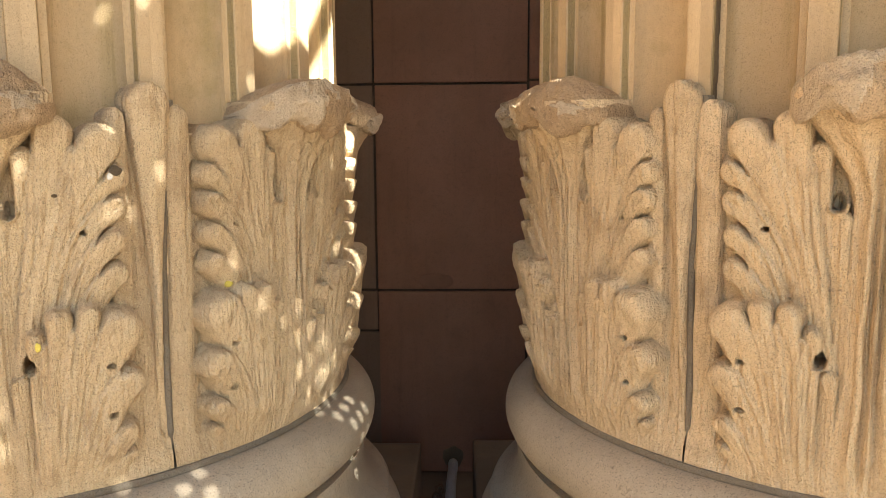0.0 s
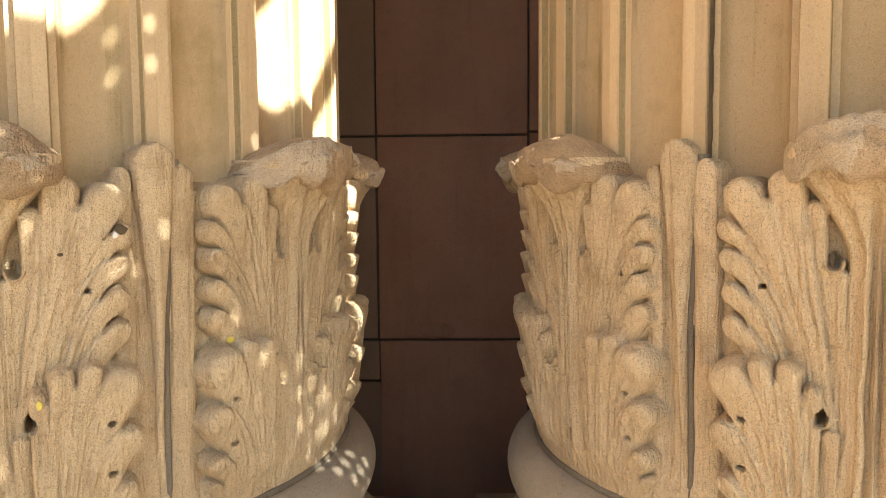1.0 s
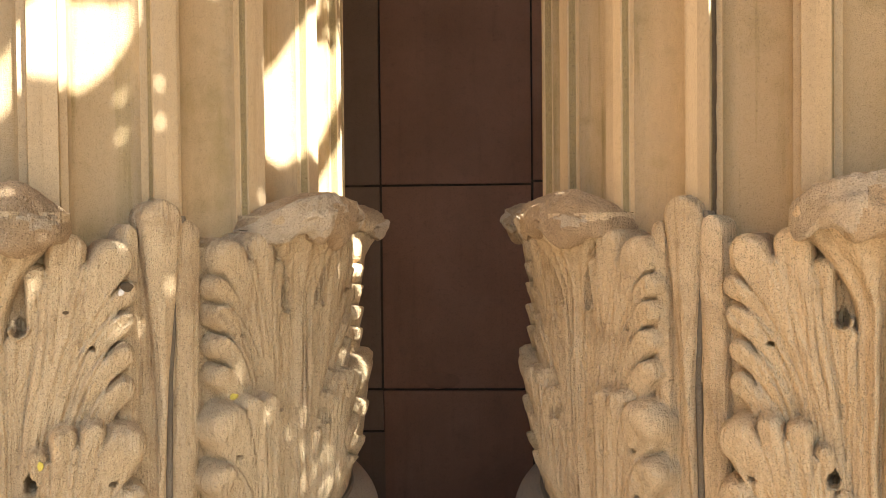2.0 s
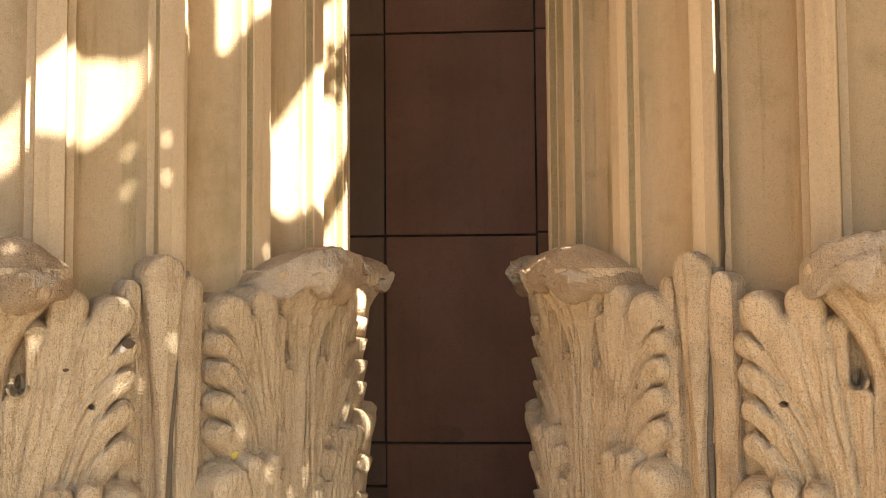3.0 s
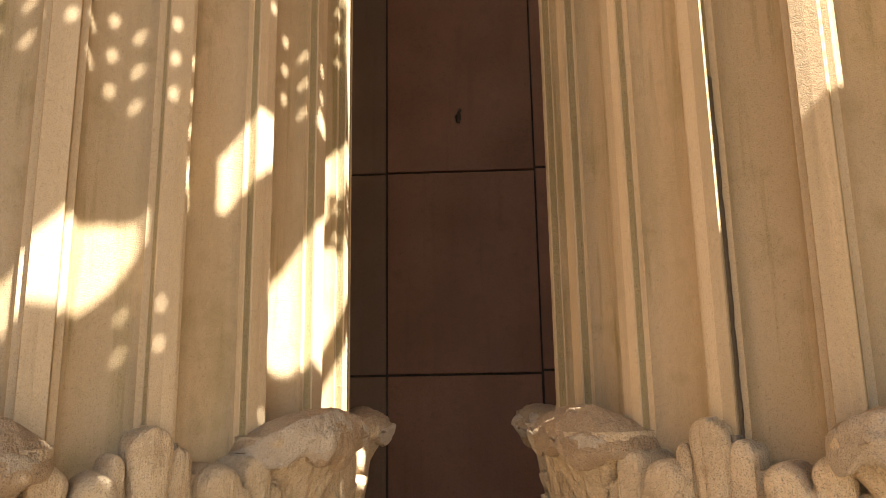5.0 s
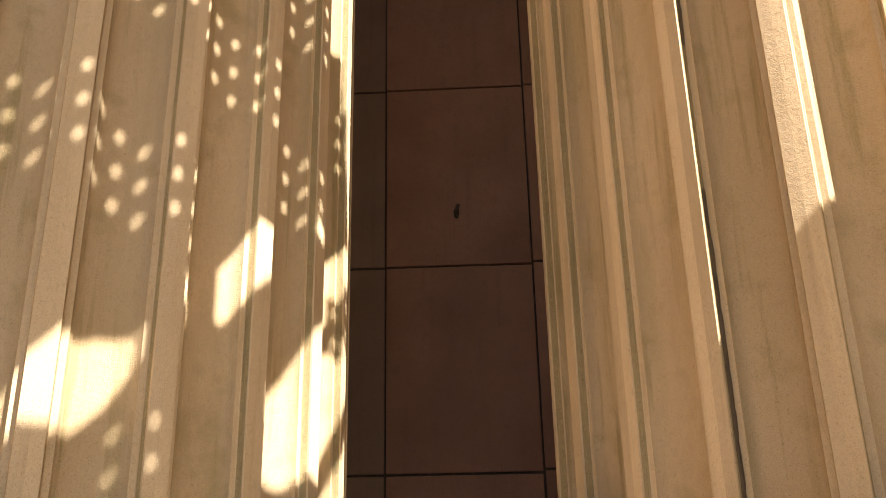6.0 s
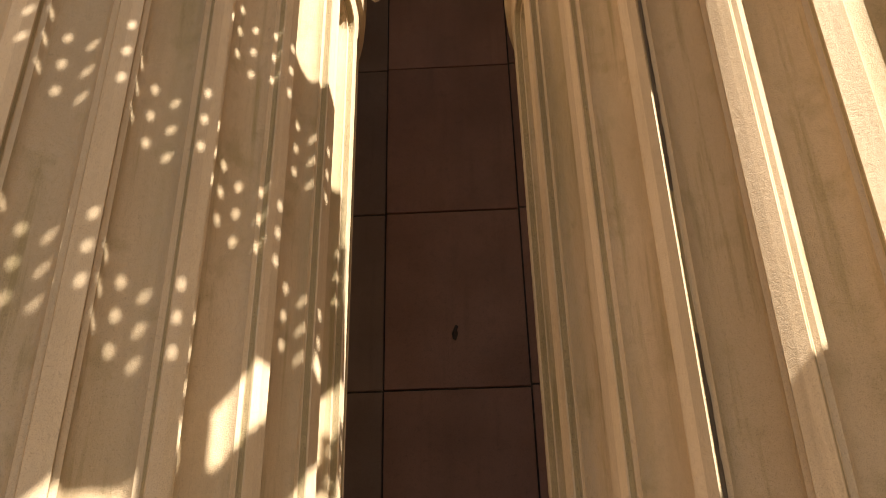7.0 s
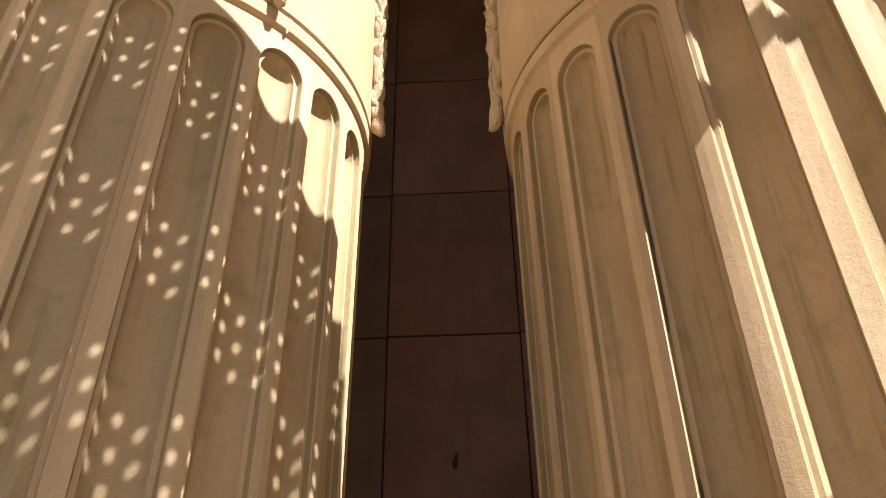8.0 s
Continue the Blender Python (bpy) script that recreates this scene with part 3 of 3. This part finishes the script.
def crack_mesh(z0, z1):
    verts, faces, n = [], [], 120
    for i in range(n + 1):
        z = z0 + (z1 - z0) * i / n
        hw = max(0.0004, min(1.0, 6 * (z - z0), 6 * (z1 - z)) * 0.0013 + 0.0012 * noise.noise((z * 26, 3, 0)) + 0.001 * noise.noise((z * 90, 7, 0)))
        x = 0.0012 * noise.noise((z * 17, 9, 0))
        for dx, dr in ((-hw, -0.012), (-hw, 0.0), (hw, -0.003), (hw, -0.012)):
            a, r = (x + dx) / 0.6, 0.6035 + dr
            verts.append((r * math.cos(a), r * math.sin(a), z))
    for i in range(n):
        for k in range(3):
            faces.append((i * 4 + k, i * 4 + k + 1, i * 4 + k + 5, i * 4 + k + 4))
    return mesh_of("open_joint", verts, faces, GAP, smooth=False)


for z0, z1 in ((1.55, 2.20), (2.45, 3.21)):
    piece("open_joint", crack_mesh(z0, z1), column_b, turn(1.90), "dark open joint along one fillet of the shaft")


# ---- wear on one column ----
LICHEN = stone("yellow_lichen", (0.55, 0.42, 0.06), (0.70, 0.58, 0.15))
FLAKE = stone("fresh_white_break", (0.70, 0.66, 0.60), (0.80, 0.77, 0.72))


def surface_radius(deg, z):
    """How far the carved collar of the column stands out at a bearing and height."""
    best = 0.6
    for ob in column.children:
        if ob.name.split(".")[0] != "acanthus_leaf":
            continue
        co = np.empty(len(ob.data.vertices) * 3)
        ob.data.vertices.foreach_get("co", co)
        co = co.reshape(-1, 3)
        mid = math.degrees(ob.matrix_basis.to_euler().z) - 45.2
        off = (np.degrees(np.arctan2(co[:, 1], co[:, 0])) + mid - deg + 180) % 360 - 180
        near = (np.abs(off) < 0.35) & (np.abs(co[:, 2] - z) < 0.003)
        if near.any():
            best = max(best, float(np.percentile(np.hypot(co[near, 0], co[near, 1]), 85)))
    return best


def on_left(name, me, deg, r, z, spin, label):
    r = surface_radius(deg, z) + 0.0004 if z < 1.7 else r
    return piece(name, me, column, turn(deg + 45.2) @ Matrix.Translation((r, 0, z)) @ turn(90) @ Matrix.Rotation(radians(spin), 4, "Y"), label)


on_left("chip", blot_mesh("chip", 0.0085, 0.0068, 0.002, GAP, 2.0), -51.6, 0.640, 1.582, 10, "dark broken hollow in a leaf lobe")
on_left("flake", blot_mesh("flake", 0.004, 0.006, 0.0026, FLAKE, 4.0, 10), -52.2, 0.642, 1.575, 20, "fresh white break beside the hollow")
on_left("pit", blot_mesh("pit", 0.0040, 0.0025, 0.0010, GAP, 7.0, 12), -58.2, 0.639, 1.551, 0, "small dark pit")
on_left("lichen", blot_mesh("lichen", 0.008, 0.005, 0.0012, LICHEN, 5.0, 16), -36.7, 0.655, 1.404, 0, "yellow lichen spot")
on_left("lichen", blot_mesh("lichen", 0.0035, 0.0065, 0.0010, LICHEN, 9.0, 16), -61.1, 0.650, 1.355, 0, "yellow lichen spot")
on_left("mortar_smear", blot_mesh("mortar_smear", 0.006, 0.030, 0.0015, BASE, 12.0, 16), -38.6, 0.622, 3.302, 8, "pale mortar smear across the raised ring")

# Unseen walls added at the sides to bounce warm light and block sky.
for name, x0, x1, y0, top in (("wall_left", -2.5, -1.95, -1.0, 5.2), ("wall_right", 2.45, 3.0, 0.9, 2.7)):
    tagged(new(name, box_mesh(name, x0, x1, y0, WALL_Y, 0.0, top, HELPER_WALL, 0.02)), "unseen plain brown wall added to bounce light and block sky", "wall", kind="structure")
# Unseen slab added overhead to keep sun off the back wall.
ceiling = tagged(new("ceiling", box_mesh("ceiling", -4, 5, 0.75, 3.0, 5.2, 5.7, SHAFT, 0.01)), "unseen plain stone slab added overhead to shade the wall", "ceiling", kind="structure")

# ---- unseen perforated panel, added to cast the sun dots and patches ----
SHEET = bpy.data.materials.new("grey_painted_steel")
SHEET.use_nodes = True
SHEET.node_tree.nodes["Principled BSDF"].inputs["Base Color"].default_value = (0.42, 0.38, 0.33, 1)
SHEET.node_tree.nodes["Principled BSDF"].inputs["Roughness"].default_value = 0.6
across = Vector((-math.sin(SUN_AZ), math.cos(SUN_AZ), 0))
upward = to_sun.cross(across)
SHEET_W = 2.75


def on_sheet(u, v, w=SHEET_W):
    return across * (u + 0.017) + upward * v + to_sun * w


# Outlines traced back from the sun patches that the panel lets through.
CUT_OUTS = [
    [(0.430, 1.935), (0.480, 1.960), (0.510, 1.970), (0.545, 1.990), (0.601, 2.000), (0.654, 1.987), (0.655, 1.950), (0.617, 1.921), (0.575, 1.900), (0.535, 1.886), (0.500, 1.898), (0.450, 1.905)],
    [(0.765, 2.073), (0.822, 2.112), (0.873, 2.112), (0.876, 2.055), (0.817, 2.018), (0.787, 2.003), (0.767, 2.010)],
    [(0.690, 2.022), (0.708, 2.050), (0.722, 2.025), (0.722, 1.990), (0.703, 2.000)],
    [(0.848, 1.925), (0.985, 2.040), (1.043, 2.077), (1.137, 2.105), (1.162, 2.050), (1.052, 1.918), (1.020, 1.850), (0.925, 1.853), (0.870, 1.860), (0.848, 1.890)],
    [(1.170, 2.005), (1.055, 1.885), (1.030, 1.825), (1.180, 1.840)],
    [(1.008, 2.130), (1.055, 2.205), (1.100, 2.224), (1.150, 2.250), (1.150, 2.190), (1.063, 2.106), (1.030, 2.103)],
    [(0.962, 2.150), (0.985, 2.208), (1.006, 2.192), (1.004, 2.140)],
]


def in_opening(u, v):
    """The cut-outs of the panel, shaped to the wanted sun patches: slanted windows."""
    if (u > 1.185 and 1.50 < v < 1.965) or (u > 1.125 and 1.77 < v < 1.965) or abs((u - 1.253) / 0.10) ** 4 + abs((v - 2.095) / 0.042) ** 4 < 1:
        return True
    rim = 0.007
    return any(all(within(ring, u + du, v + 0.002 + dv) for du, dv in ((rim, 0), (-rim, 0), (0, rim), (0, -rim))) for ring in CUT_OUTS)


def within(ring, u, v):
    inside = False
    for (u0, v0), (u1, v1) in zip(ring, ring[1:] + ring[:1]):
        if (v0 > v) != (v1 > v) and u < u0 + (u1 - u0) * (v - v0) / (v1 - v0):
            inside = not inside
    return inside


def sheet_mesh():
    verts, faces = [], []
    PU, PV, BAND, DROP = 0.0353, 0.0385, 0.254, -0.021

    def quad(pts):
        n = len(verts)
        verts.extend(on_sheet(*p) for p in pts)
        faces.append(tuple(range(n, n + len(pts))))

    def cell(pts, depth):
        """A piece of the sheet, cut finer along the rims of the openings."""
        mid = (sum(p[0] for p in pts) / 4, sum(p[1] for p in pts) / 4)
        state = [clear(*p) for p in pts] + [clear(*mid)]
        if all(state) or (depth == 0 and state[4]):
            quad(pts)
        elif depth and any(state):
            half = [((pts[i][0] + pts[(i + 1) % 4][0]) / 2, (pts[i][1] + pts[(i + 1) % 4][1]) / 2) for i in range(4)]
            for i in range(4):
                cell([pts[i], half[i], mid, half[i - 1]], depth - 1)

    sl = DROP / PU
    rnd = random.Random(4)

    def clear(u, v):
        for w in (SHEET_W - 0.3, SHEET_W):
            p = on_sheet(u, v, w)
            if (p.x - RIGHT_AXIS[0]) ** 2 + (p.y - RIGHT_AXIS[1]) ** 2 < 0.7 ** 2:
                return False
        return not in_opening(u, v)

    def pierced(u, v, b):
        if (u > 1.14 and v < 1.40) or (u > 1.05 and v < 1.30):
            return False
        if b < 1:
            return True
        if b == 1:
            return u < 0.735
        return (0.60 < u < 0.70 and 1.83 < v < 1.91) or (0.9 < u < 1.19 and v < 1.62) or (1.22 < u < 1.27 and v < 1.42) or (v < 1.82 and rnd.random() < 0.16)

    for k in range(-6, 46):
        u = 0.385 + PU * k
        for b in range(-1, 8):
            top = 2.587 + DROP * k + PV / 2 - BAND * b
            spans = [(top - 3 * PV, BAND - 3 * PV)]
            if b == -1:
                spans.append((top + 0.085, 0.085))
            for j in range(3):
                v = top - PV * (j + 0.5)
                if not pierced(u, v, b) or not clear(u, v):
                    spans.append((v + PV / 2, PV))
                    continue
                hole = 0.0050 if v > 2.40 else 0.0052 if v > 2.06 else 0.0044
                ring = [(-1, -1), (0, -1), (1, -1), (1, 0), (1, 1), (0, 1), (-1, 1), (-1, 0)]
                n = len(verts)
                for x, y in ring:
                    verts.append(on_sheet(u + x * PU / 2, v + y * PV / 2 + x * PU / 2 * sl))
                for x, y in ring:
                    q = math.hypot(x, y)
                    verts.append(on_sheet(u + x / q * hole, v + y / q * hole))
                for i in range(8):
                    i2 = (i + 1) % 8
                    faces.append((n + i, n + i2, n + 8 + i2, n + 8 + i))
            for start, high in spans:
                parts = max(2, round(high / 0.0097))
                for i in range(parts):
                    for h in range(4):
                        ua, ub = u + PU * (h / 4 - 0.5), u + PU * ((h + 1) / 4 - 0.5)
                        va, vb = start - high * i / parts, start - high * (i + 1) / parts
                        sa, sb = sl * (ua - u), sl * (ub - u)
                        cell([(ua, va + sa), (ub, va + sb), (ub, vb + sb), (ua, vb + sa)], 2)
    return mesh_of("panel", verts, faces, SHEET, smooth=False)


# Unseen panel: hole rows inferred from sun dots, cut-outs shaped to the sun patches.
shade = thing("sunshade", "unseen grey perforated panel on posts, added to shape sun dots and patches", "sunshade", Matrix())
panel = piece("panel", sheet_mesh(), shade, label="unseen grey steel sheet, hole rows for sun dots, cut-outs for sun patches")
def upper_plate_mesh():
    """A solid plate above the perforated one, added to shade the right column, with one slanted slot."""
    verts, faces, d = [], [], 0.012
    for i in range(56):
        for j in range(100):
            u, v = 1.15 + d * i, 1.975 + d * j
            cu, cv = u + d / 2, v + d / 2
            if 1.205 < cu < 1.42 and 2.045 < cv + 0.25 * (cu - 1.25) < 2.130:
                continue
            n = len(verts)
            verts.extend(on_sheet(*p, 3.8) for p in ((u, v), (u + d, v), (u + d, v + d), (u, v + d)))
            faces.append((n, n + 1, n + 2, n + 3))
    return mesh_of("upper_plate", verts, faces, SHEET, smooth=False)


# Unseen plate added to block sun from the top of the right column.
piece("upper_plate", upper_plate_mesh(), shade, label="unseen solid plate added to shade the right column, with one slot")
p = on_sheet(1.80, 1.98, 3.8)
piece("post", lathe("post", [(0.0, 0.0), (0.03, 0.0), (0.03, p.z), (0.0, p.z)], SHEET, 16), shade, Matrix.Translation((p.x, p.y, 0)))
for u, v in ((1.9, 0.75), (0.18, 1.0)):
    p = on_sheet(u, v)
    piece("post", lathe("post", [(0.0, 0.0), (0.03, 0.0), (0.03, p.z), (0.0, p.z)], SHEET, 16), shade, Matrix.Translation((p.x, p.y, 0)))
